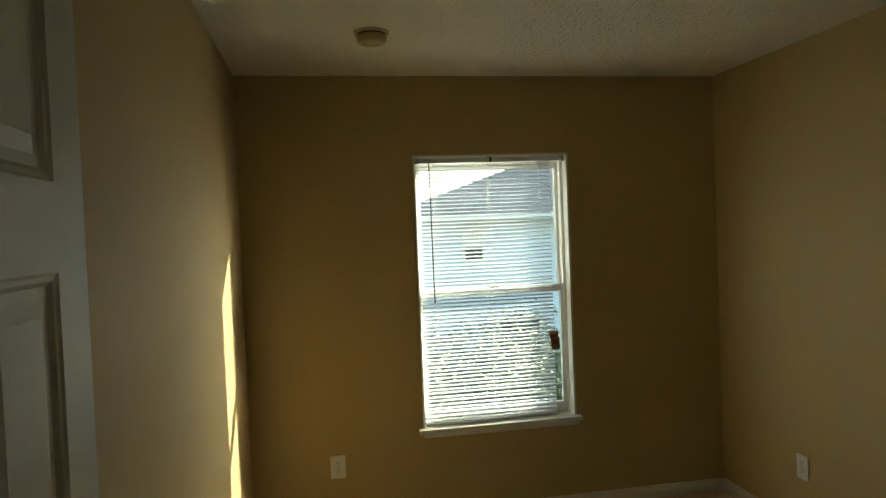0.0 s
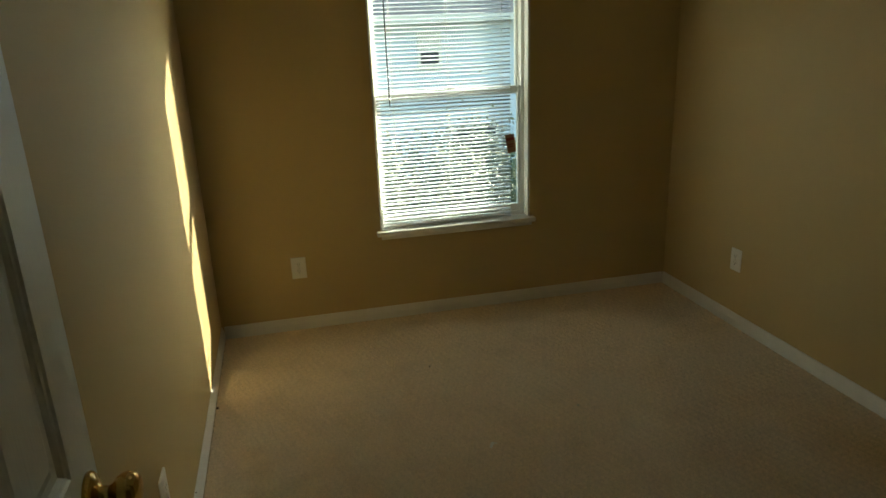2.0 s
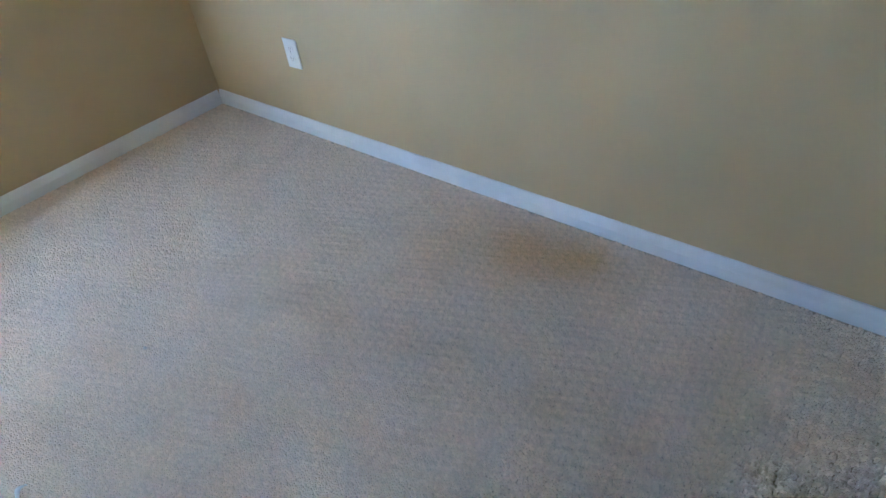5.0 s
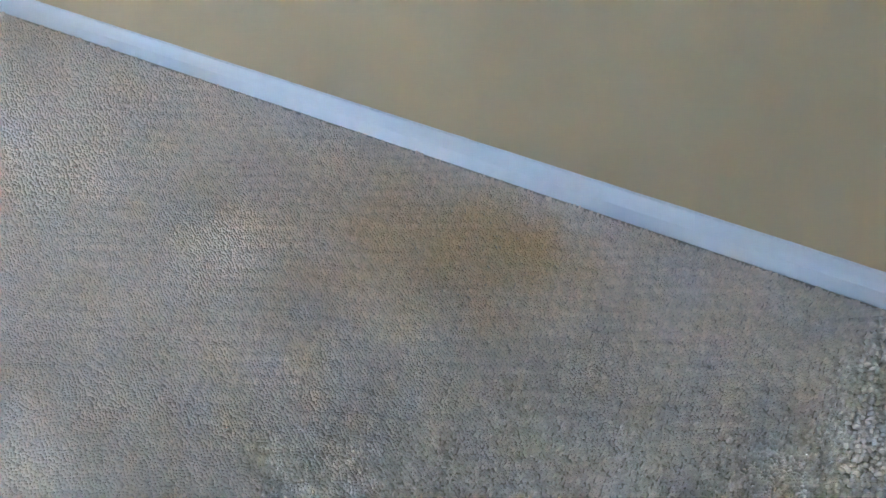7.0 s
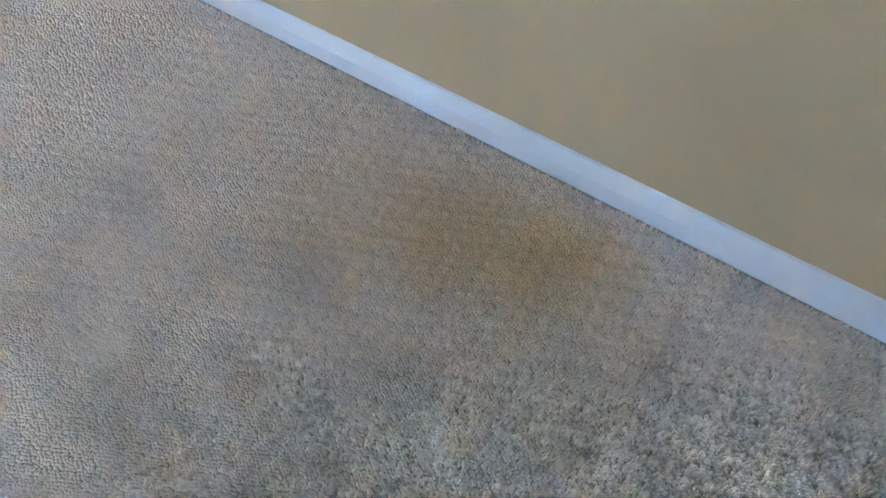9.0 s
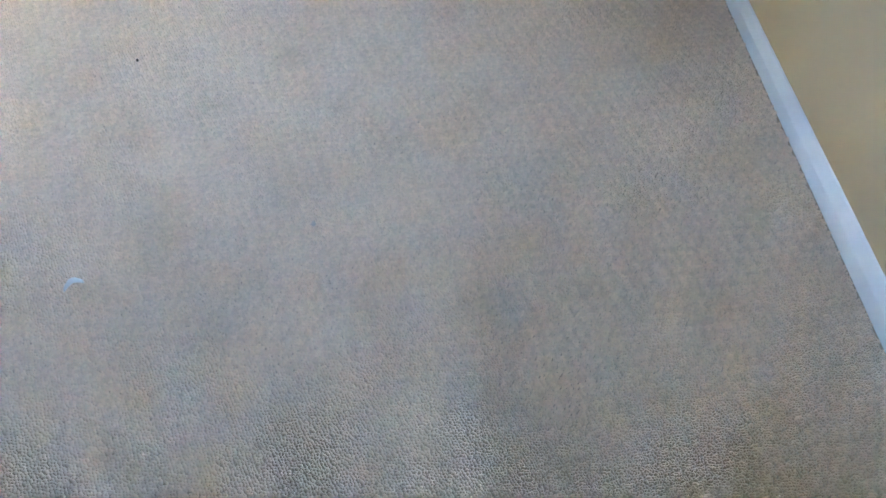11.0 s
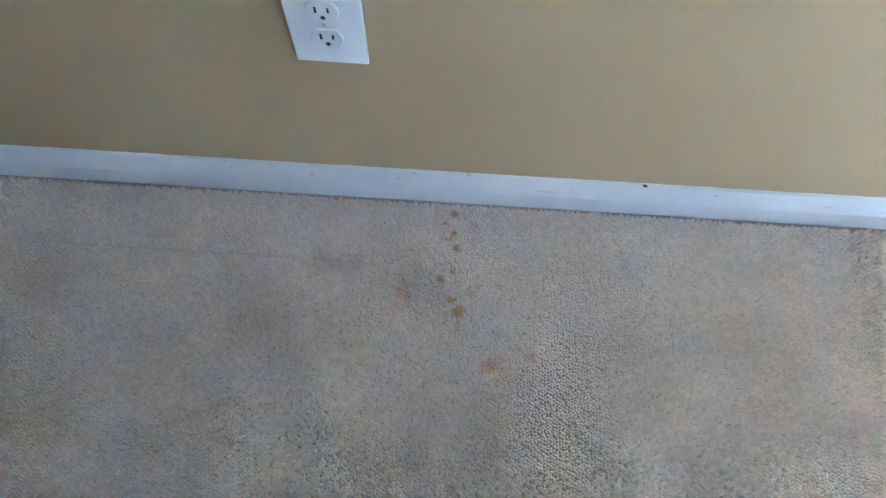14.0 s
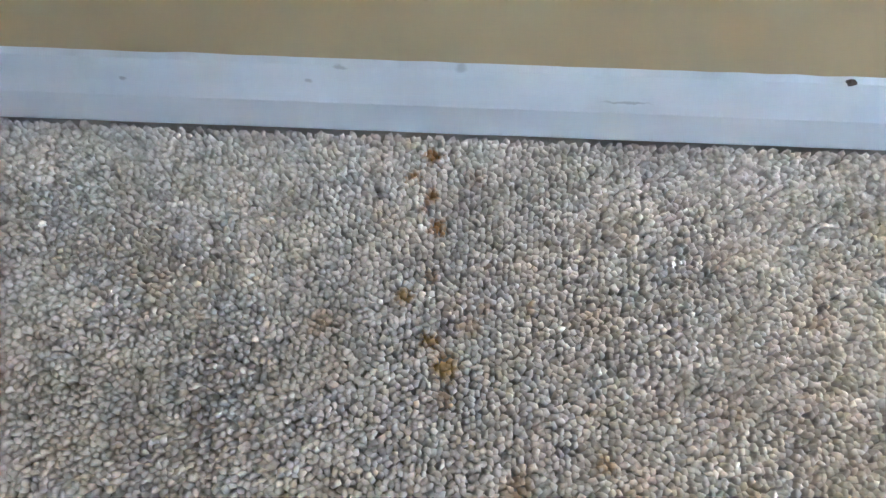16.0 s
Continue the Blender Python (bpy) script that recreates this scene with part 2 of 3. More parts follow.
def lathe(profile, steps=32, axis="Z", at=(0, 0, 0)):
    """A turned solid from (radius, height) pairs."""
    bm = bmesh.new()
    rings = []
    for r, h in profile:
        ring = []
        for i in range(steps if r > 1e-6 else 1):
            a = 2 * math.pi * i / steps
            p = (r * math.cos(a), r * math.sin(a), h)
            if axis == "Y":
                p = (p[0], -p[2], p[1])
            ring.append(bm.verts.new(Vector(p) + Vector(at)))
        rings.append(ring)
    for a, b in zip(rings, rings[1:]):
        for i in range(steps):
            q = [a[i % len(a)], a[(i + 1) % len(a)], b[(i + 1) % len(b)], b[i % len(b)]]
            q = list(dict.fromkeys(q))
            if len(q) > 2:
                bm.faces.new(q)
    return bm


def sweep(profile, a, b, into):
    """A moulding from a to b on the floor line; profile pairs are (off the wall, up); into points away from the wall."""
    bm = bmesh.new()
    r = random.Random(9)
    a, b, off = Vector((a[0], a[1], 0)), Vector((b[0], b[1], 0)), Vector((into[0], into[1], 0))
    count = max(2, int((b - a).length / 0.018))
    rings = []
    for i in range(count + 1):
        # the painted top edge and the front are a little uneven
        up, out = r.gauss(0, 0.0003), r.gauss(0, 0.0001)
        rings.append([bm.verts.new(a.lerp(b, i / count) + off * (o + (out if o > 0 else 0)) + Vector((0, 0, u + (up if u > 0.07 else 0)))) for o, u in profile])
    n = len(profile)
    for p, q in zip(rings, rings[1:]):
        for i in range(n):
            bm.faces.new((p[i], p[(i + 1) % n], q[(i + 1) % n], q[i]))
    bm.faces.new(rings[0])
    bm.faces.new(rings[-1])
    return bm


def tube(bm, points, radii, steps=8):
    rings = []
    for i, (p, r) in enumerate(zip(points, radii)):
        p = Vector(p)
        d = (Vector(points[min(i + 1, len(points) - 1)]) - Vector(points[max(i - 1, 0)])).normalized()
        u = d.orthogonal().normalized()
        w = d.cross(u)
        rings.append([bm.verts.new(p + (u * math.cos(k * 2 * math.pi / steps) + w * math.sin(k * 2 * math.pi / steps)) * r) for k in range(steps)])
    for a, b in zip(rings, rings[1:]):
        for k in range(steps):
            bm.faces.new((a[k], a[(k + 1) % steps], b[(k + 1) % steps], b[k]))
    bm.faces.new(rings[0])
    bm.faces.new(rings[-1])
    return bm


def structure(name, bm, material, label, category):
    return tagged(part(name, bm, material), label, category, kind="structure")


def holder(name, label, category, at=(0, 0, 0), group="", kind=""):
    return tagged(new_at(name, at), label, category, group, kind)


def new_at(name, at):
    ob = new(name)
    ob.location = at
    ob.empty_display_size = 0.05
    return ob


# ---- the room ----
W, DEPTH, HIGH = 2.702, 3.39, 2.44
WX0, WX1, WZ0, WZ1 = 0.925, 1.785, 0.527, 2.002
DOOR_TURN, HINGE = 0.0, (0.100, -3.390)
DX0, DX1 = HINGE[0] - 0.003, HINGE[0] + 0.768
T = 0.14

structure("floor", boxed(((-0.7, -4.9, -0.28), (W + T, T, -0.004))), BACKING_SHADED, "beige cut-pile carpet, worn and stained", "floor")
structure("ceiling", boxed(((-0.7, -4.9, HIGH), (W + T, T, HIGH + 0.15))), CEILING, "off-white ceiling with a sprayed lumpy texture", "ceiling")
structure("wall_west", boxed(((-T, -DEPTH - 0.12, 0), (0, T, HIGH))), WALL, "tan painted drywall", "wall")
structure("wall_east", boxed(((W, -DEPTH - 0.12, 0), (W + T, T, HIGH))), WALL, "tan painted drywall", "wall")
structure("wall_north", boxed(((0, 0, 0), (WX0 - 0.012, T, HIGH)), ((WX1 + 0.012, 0, 0), (W, T, HIGH)),
                              ((WX0 - 0.012, 0, 0), (WX1 + 0.012, T, WZ0 - 0.02)), ((WX0 - 0.012, 0, WZ1 + 0.012), (WX1 + 0.012, T, HIGH))),
          WALL, "tan painted drywall around the window", "wall")
structure("wall_south", boxed(((0, -DEPTH - 0.12, 0), (DX0 - 0.02, -DEPTH, HIGH)), ((DX1 + 0.02, -DEPTH - 0.12, 0), (W, -DEPTH, HIGH)),
                              ((DX0 - 0.02, -DEPTH - 0.12, 2.07), (DX1 + 0.02, -DEPTH, HIGH))), WALL, "tan painted drywall around the doorway", "wall")
structure("wall_hall", boxed(((-0.7, -4.9, 0), (W + T, -4.8, HIGH)), ((-0.7, -4.8, 0), (-0.6, -DEPTH - 0.12, HIGH)),
                             ((W + 0.04, -4.8, 0), (W + T, -DEPTH - 0.12, HIGH)), ((-0.6, -DEPTH - 0.12, 0), (-T, -DEPTH - 0.02, HIGH))),
          WALL, "tan painted hallway walls", "wall")
structure("lower_storey", boxed(((-0.6, -4.8, -2.9), (W + T, T, -0.28))), SIDING, "plain lower storey under the room", "wall")

BASE_PROFILE = [(0, 0), (0.013, 0), (0.013, 0.038), (0.0122, 0.0405), (0.0085, 0.051), (0.0060, 0.062), (0.0040, 0.0695), (0, 0.072)]
structure("baseboard_west", sweep(BASE_PROFILE, (0, -DEPTH), (0, -0.0005), (1, 0)), BASE, "white painted baseboard with scuffs and chips", "baseboard")
structure("baseboard_east", sweep(BASE_PROFILE, (W, -DEPTH), (W, -0.0005), (-1, 0)), BASE, "white painted baseboard", "baseboard")
structure("baseboard_north", sweep(BASE_PROFILE, (0.0135, 0), (W - 0.0135, 0), (0, -1)), BASE, "white painted baseboard under the window", "baseboard")
structure("baseboard_south", sweep(BASE_PROFILE, (DX1 + 0.085, -DEPTH), (W - 0.0135, -DEPTH), (0, 1)), BASE, "white painted baseboard", "baseboard")

# door frame
structure("door_frame", boxed(((DX0 - 0.02, -DEPTH - 0.12, 0), (DX0, -DEPTH, 2.05)), ((DX1, -DEPTH - 0.12, 0), (DX1 + 0.02, -DEPTH, 2.05)),
                              ((DX0 - 0.02, -DEPTH - 0.12, 2.05), (DX1 + 0.02, -DEPTH, 2.07))), TRIM, "white painted door jamb", "door frame")
structure("door_trim", boxed(((DX0 - 0.082, -DEPTH, 0), (DX0 - 0.022, -DEPTH + 0.014, 2.13)), ((DX1 + 0.022, -DEPTH, 0), (DX1 + 0.082, -DEPTH + 0.014, 2.13)),
                             ((DX0 - 0.022, -DEPTH, 2.072), (DX1 + 0.022, -DEPTH + 0.014, 2.13)), bevel=0.004), TRIM, "white painted door casing", "trim")


def panel_door(width, height, thick, columns, rows):
    """A moulded door leaf; local x from the hinge, y through the leaf, z up. Panels are sunk on both faces."""
    bm = bmesh.new()
    xs = sorted({0, width, *[v for c in columns for v in c]})
    zs = sorted({0, height, *[v for r in rows for v in r]})
    for y, into in ((0.0, 1), (thick, -1)):
        for x0, x1 in zip(xs, xs[1:]):
            for z0, z1 in zip(zs, zs[1:]):
                sunk = (x0, x1) in columns and (z0, z1) in rows
                steps = [(0, 0), (0.004, 0.003), (0.010, 0.004), (0.016, 0.010), (0.030, 0.010), (0.050, 0.003)] if sunk else [(0, 0)]
                rings = [[bm.verts.new((a, y + into * d, c)) for a, c in ((x0 + i, z0 + i), (x1 - i, z0 + i), (x1 - i, z1 - i), (x0 + i, z1 - i))] for i, d in steps]
                for a, b in zip(rings, rings[1:]):
                    for k in range(4):
                        bm.faces.new((a[k], a[(k + 1) % 4], b[(k + 1) % 4], b[k]))
                bm.faces.new(rings[-1])
    bmesh.ops.remove_doubles(bm, verts=bm.verts, dist=0.0005)
    rim = [e for e in bm.edges if len(e.link_faces) == 1]
    bmesh.ops.bridge_loops(bm, edges=rim)
    return bm


door = holder("door_1", "white moulded six-panel door standing open, brass knob", "door", (HINGE[0], HINGE[1], 0.012), kind="structure")
door.rotation_euler = (0, 0, radians(90 + DOOR_TURN))
COLUMNS = [(0.10, 0.301), (0.455, 0.656)]
ROWS = [(0.22, 0.80), (1.0, 1.555), (1.663, 1.91)]
part("leaf", panel_door(0.755, 2.025, 0.035, COLUMNS, ROWS), DOOR, door, "white moulded panels with embossed grain")
knob = part("knob", lathe([(0, 0.0), (0.0355, 0.0), (0.036, 0.004), (0.032, 0.009), (0.020, 0.013), (0.0125, 0.017), (0.0115, 0.026), (0.014, 0.032), (0.0215, 0.038),
                           (0.0265, 0.047), (0.0275, 0.055), (0.0250, 0.063), (0.019, 0.0685), (0.010, 0.071), (0, 0.0715)], 40, "Y", (0.703, 0, 0.938)), BRASS, door, "polished brass", True)
part("knob", lathe([(0, 0.0), (0.033, 0.0), (0.030, -0.009), (0.0125, -0.015), (0.0115, -0.022), (0.0265, -0.030), (0.019, -0.038), (0, -0.040)], 32, "Y", (0.703, 0.0355, 0.938)), BRASS, door, "polished brass", True)
part("latch_plate", boxed(((0.7545, 0.006, 0.910), (0.7562, 0.029, 0.966))), BRASS, door, "brass")
for z in (0.2, 1.0, 1.8):
    part("hinge", lathe([(0, 0), (0.006, 0), (0.006, 0.09), (0, 0.09)], 12, at=(-0.004, -0.005, z)), BRASS, door, "brass", True)

# ---- window ----
window = holder("window_1", "white vinyl double-hung window, closed", "window", (0, 0, WZ0), kind="structure")


def win(name, corners, material, label="", bevel=0.0, parent=None):
    shifted = [((a[0], a[1], a[2] - WZ0), (b[0], b[1], b[2] - WZ0)) for a, b in corners]
    return part(name, boxed(*shifted, bevel=bevel), material, parent or window, label)


win("jamb", [((WX0 - 0.012, 0.001, WZ0), (WX0, T, WZ1)), ((WX1, 0.001, WZ0), (WX1 + 0.012, T, WZ1)), ((WX0 - 0.012, 0.001, WZ1), (WX1 + 0.012, T, WZ1 + 0.012))], TRIM)
win("window_frame", [((WX0, 0.062, WZ0), (WX0 + 0.019, 0.138, WZ1)), ((WX1 - 0.019, 0.062, WZ0), (WX1, 0.138, WZ1)),
                     ((WX0 + 0.019, 0.062, WZ1 - 0.028), (WX1 - 0.019, 0.138, WZ1)), ((WX0 + 0.019, 0.062, WZ0), (WX1 - 0.019, 0.138, WZ0 + 0.022))], VINYL, bevel=0.002)
SX0, SX1 = WX0 + 0.020, WX1 - 0.020
lower = win("lower_sash", [((SX0, 0.066, WZ0 + 0.023), (SX0 + 0.018, 0.094, 1.272)), ((SX1 - 0.018, 0.066, WZ0 + 0.023), (SX1, 0.094, 1.272)),
                           ((SX0 + 0.018, 0.066, WZ0 + 0.023), (SX1 - 0.018, 0.094, WZ0 + 0.066)), ((SX0 + 0.018, 0.066, 1.232), (SX1 - 0.018, 0.094, 1.272))], VINYL, bevel=0.003)
upper = win("upper_sash", [((SX0, 0.100, 1.225), (SX0 + 0.018, 0.128, WZ1 - 0.029)), ((SX1 - 0.018, 0.100, 1.225), (SX1, 0.128, WZ1 - 0.029)),
                           ((SX0 + 0.018, 0.100, 1.225), (SX1 - 0.018, 0.128, 1.265)), ((SX0 + 0.018, 0.100, WZ1 - 0.065), (SX1 - 0.018, 0.128, WZ1 - 0.029))], VINYL, bevel=0.003)
for sash, y, z0, z1 in ((lower, 0.080, WZ0 + 0.062, 1.235), (upper, 0.114, 1.262, WZ1 - 0.062)):
    pane = win("pane", [((SX0 + 0.014, y, z0), (SX1 - 0.014, y + 0.004, z1))], GLASS, "clear glass", parent=sash)
    pane.visible_shadow = False
lock = win("sash_lock", [((1.33, 0.070, 1.272), (1.39, 0.092, 1.280)), ((1.35, 0.064, 1.280), (1.375, 0.090, 1.288))], VINYL, bevel=0.002)
sill_bm = bmesh.new()
box(sill_bm, (0.890, -0.043, -0.026), (1.818, 0.0005, 0.0), 0.006, 3)
box(sill_bm, (WX0 - 0.011, 0.001, -0.0195), (WX1 + 0.011, 0.0615, 0.0))
part("window_sill", sill_bm, TRIM, window, "white painted wooden stool")
win("apron", [((0.915, -0.013, WZ0 - 0.052), (1.805, -0.0005, WZ0 - 0.0265))], TRIM, "white painted apron", bevel=0.003)

# ---- mini blind ----
blind = holder("window_blind", "white aluminium mini blind, lowered with slats open", "blind", (0, 0, WZ0))
BX0, BX1, BY = WX0 + 0.012, WX1 - 0.012, 0.030
TILT = 16.0
SLAT_END = 1.69


def blind_part(name, bm, material, label="", smooth=False):
    bmesh.ops.translate(bm, vec=(0, 0, -WZ0), verts=bm.verts)
    return part(name, bm, material, blind, label, smooth)


head = bmesh.new()
box(head, (BX0, BY - 0.013, WZ1 - 0.030), (BX1, BY + 0.013, WZ1 - 0.003), 0.002)
blind_part("headrail", head, SLAT, "white steel headrail")
for x in (BX0 - 0.005, BX1 - 0.012):
    blind_part("bracket", boxed(((x, BY - 0.0165, WZ1 - 0.034), (x + 0.017, BY + 0.016, WZ1 - 0.001)), bevel=0.001), STEEL, "steel end bracket")
blind_part("valance_clip", boxed(((1.345, BY - 0.0165, WZ1 - 0.03), (1.357, BY - 0.0135, WZ1 - 0.002))), SLOT, "dark clip")
rail = bmesh.new()
box(rail, (BX0, BY - 0.0125, WZ0 + 0.004), (SLAT_END, BY + 0.0125, WZ0 + 0.018), 0.004, 3)
blind_part("bottom_rail", rail, SLAT, "white bottom rail")


def slat_mesh():
    """One curved slat about the origin, along x."""
    bm = bmesh.new()
    ct, st = math.cos(radians(TILT)), math.sin(radians(TILT))
    rows = []
    for k in range(6):
        u = (k / 5 - 0.5) * 0.025
        crown = 0.0022 * (1 - (2 * u / 0.025) ** 2)
        y, z = u * ct - crown * st, u * st + crown * ct
        rows.append([(bm.verts.new((x, y, z)), bm.verts.new((x, y, z - 0.0004))) for x in (BX0 + 0.002, SLAT_END)])
    for a, b in zip(rows, rows[1:]):
        bm.faces.new((a[0][0], a[1][0], b[1][0], b[0][0]))
        bm.faces.new((a[0][1], b[0][1], b[1][1], a[1][1]))
    for r in (rows[0], rows[-1]):
        bm.faces.new((r[0][0], r[0][1], r[1][1], r[1][0]))
    return mesh_of(bm, "slat", SLAT, True)


SLAT_MESH = slat_mesh()
PITCH, LOW, TOP = 0.0208, WZ0 + 0.030, WZ1 - 0.040
count = int((TOP - LOW) / PITCH)
rnd = random.Random(4)
for i in range(count + 1):
    s = new("slat", SLAT_MESH)
    s.parent = blind
    s.location = (0, BY + rnd.uniform(-0.0006, 0.0006), LOW + i * PITCH - WZ0)
    s.rotation_euler = (radians(rnd.gauss(0, 1.0)), radians(rnd.gauss(0, 0.05)), 0)
for x in (1.03, 1.335, 1.64):
    for y in (BY - 0.0135, BY + 0.0135):
        bm = bmesh.new()
        tube(bm, [(x, y, WZ0 + 0.012), (x + 0.0006, y, 1.2), (x, y, WZ1 - 0.028)], [0.0012] * 3, 6)
        blind_part("ladder_cord", bm, CORD)
bm = bmesh.new()
tube(bm, [(1.004, BY - 0.020, WZ1 - 0.030), (1.006, BY - 0.0225, 1.6), (1.008, BY - 0.021, 1.205)], [0.0035] * 3, 6)
blind_part("tilt_wand", bm, FAR_GLASS, "thin grey tilt wand")
bm = bmesh.new()
tube(bm, [(1.69, BY - 0.019, WZ1 - 0.03), (1.685, BY - 0.020, 1.4), (1.677, BY - 0.0235, 1.008)], [0.001] * 3, 6)
blind_part("pull_cord", bm, CORD)
tag = bmesh.new()
box(tag, (-0.026, -0.0012, -0.105), (0.026, 0.0, 0.0), 0.0004, 1)
bmesh.ops.transform(tag, matrix=pose(1.676, BY - 0.024, 1.010, 0, -9, 0) , verts=tag.verts)
tag_ob = blind_part("warning_tag", tag, CARD, "brown card tag hanging on the cord")
red = bmesh.new()
box(red, (-0.024, -0.0018, -0.034), (0.024, -0.0013, -0.018))
box(red, (-0.018, -0.0018, -0.060), (0.018, -0.0013, -0.054))
box(red, (-0.018, -0.0018, -0.072), (0.012, -0.0013, -0.066))
bmesh.ops.transform(red, matrix=pose(1.676, BY - 0.024, 1.010 - WZ0, 0, -9, 0), verts=red.verts)
part("print", red, CARD_RED, tag_ob, "dark red printed band")

# ---- outlets ----


def outlet():
    """A duplex socket on the plane y = 0, facing -y, middle at the origin."""
    top = holder("wall_outlet", "white duplex electrical outlet with a plastic cover plate", "outlet", group="outlets on the walls")
    bm = bmesh.new()
    box(bm, (-0.040, -0.0065, -0.0605), (0.040, 0.0, 0.0605), 0.003, 3)
    part("cover_plate", bm, PLATE, top)
    for z in (0.0195, -0.0195):
        bm = lathe([(0, 0.0), (0.0172, 0.0), (0.0172, 0.0018), (0.0165, 0.0024), (0, 0.0024)], 28, "Y", (0, -0.0063, 0))
        for v in bm.verts:
            v.co.z = max(-0.0140, min(0.0140, v.co.z)) + z
        face = part("receptacle", bm, PLATE, top)
        for x, h in ((-0.0064, 0.0042), (0.0064, 0.0034)):
            part("slot", boxed(((x - 0.0012, -0.0090, z + 0.0035 - h), (x + 0.0012, -0.0086, z + 0.0035 + h))), SLOT, face, "dark slot")
        part("ground_hole", lathe([(0, 0), (0.0026, 0), (0.0026, 0.0004), (0, 0.0004)], 12, "Y", (0, -0.0086, z - 0.0072)), SLOT, face, "dark round hole")
    part("screw", lathe([(0, 0), (0.003, 0), (0.0028, 0.0008), (0, 0.0012)], 14, "Y", (0, -0.0064, 0)), STEEL, top, "steel screw", True)
    return top


first = outlet()
first.location = (0.447, 0, 0.364)
copy_thing(first, pose(0, -1.869, 0.370, 0, 1.2, 90))
copy_thing(first, pose(W, -0.680, 0.364, 0, 0, -90))

# ---- smoke detector ----
det = holder("smoke_detector", "yellowed round plastic smoke detector on the ceiling", "smoke detector", (0.655, -0.782, HIGH))
part("base_plate", lathe([(0, 0), (0.073, 0), (0.073, -0.006), (0.070, -0.010), (0, -0.010)], 48), AGED, det, "", True)
part("housing", lathe([(0, -0.0101), (0.058, -0.0101), (0.059, -0.016), (0.062, -0.018), (0.062, -0.038), (0.058, -0.046), (0.045, -0.050), (0.020, -0.051), (0, -0.051)], 48), AGED, det, "", True)
part("sensor_vent", lathe([(0.059, -0.0105), (0.0605, -0.0105), (0.0605, -0.0155), (0.059, -0.0155)], 48), SLOT, det, "dark vent gap")
part("test_button", lathe([(0, -0.0511), (0.010, -0.0511), (0.0095, -0.054), (0, -0.0545)], 20, at=(0.02, 0, 0)), AGED, det, "", True)
part("indicator", lathe([(0, -0.0505), (0.003, -0.0505), (0.002, -0.053), (0, -0.0535)], 10, at=(-0.03, 0, 0)), CARD_RED, det, "red lens", True)

# ---- bits on the carpet ----


def crumb(name, at, size, material, label, category, seed):
    r = random.Random(seed)
    bm = bmesh.new()
    bmesh.ops.create_icosphere(bm, subdivisions=2, radius=1.0)
    for v in bm.verts:
        k = r.uniform(0.55, 1.2)
        v.co = Vector((v.co.x * size[0] * k, v.co.y * size[1] * k, (v.co.z * k + 0.7) * size[2]))
    ob = part(name, bm, material)
    ob.location = at
    return tagged(ob, label, category)


crumb("dirt_crumb", (1.016, -0.676, 0.002), (0.0035, 0.005, 0.004), SPECK, "small dark crumb on the carpet", "crumb", 2)
crumb("dirt_crumb", (1.22, -2.171, 0.002), (0.003, 0.004, 0.003), SPECK, "small dark crumb on the carpet", "crumb", 3)
crumb("dirt_crumb", (0.022, -0.773, 0.002), (0.006, 0.008, 0.006), SPECK, "dark crumb beside the baseboard", "crumb", 4)
crumb("dirt_crumb", (1.553, -1.223, 0.002), (0.006, 0.007, 0.004), LINT, "small grey crumb on the carpet", "crumb", 6)
crumb("wall_chip", (0.006, -1.464, 0.0725), (0.0025, 0.004, 0.003), SPECK, "dark chip lying on the baseboard top", "chip", 7)


def curl(at, length, width, turn):
    """A torn strip of paper, arched and rolled at one end, lying on the pile."""
    bm = bmesh.new()
    rows = []
    for k in range(15):
        u = k / 14
        x = (u - 0.5) * length * (1 - 0.25 * u * u)
        z = 0.004 + 0.011 * math.sin(math.pi * min(1, u * 1.1)) + 0.008 * max(0, u - 0.7)
        half = width * (0.35 + 0.65 * math.sin(math.pi * (0.15 + 0.7 * u))) / 2
        bend = 0.006 * math.sin(3.0 * u)
        rows.append([[bm.verts.new((x, bend + w * half, z + 0.003 * (1 - w * w) + d)) for w in (-1, -0.3, 0.4, 1)] for d in (0, 0.0006)])
    for p, q in zip(rows, rows[1:]):
        for j in range(3):
            bm.faces.new((p[0][j], p[0][j + 1], q[0][j + 1], q[0][j]))
            bm.faces.new((p[1][j], q[1][j], q[1][j + 1], p[1][j + 1]))
        for j in (0, 3):
            bm.faces.new((p[0][j], q[0][j], q[1][j], p[1][j]))
    for r in (rows[0], rows[-1]):
        for j in range(3):
            bm.faces.new((r[0][j], r[0][j + 1], r[1][j + 1], r[1][j]))
    ob = part("paper_scrap", bm, PAPER, None, "", True)
    ob.location = at
    ob.rotation_euler = (0, 0, radians(turn))
    return tagged(ob, "small curled scrap of pale paper on the carpet", "scrap")


curl((1.112, -1.405, 0.001), 0.044, 0.015, 35)

# ---- carpet pile ----


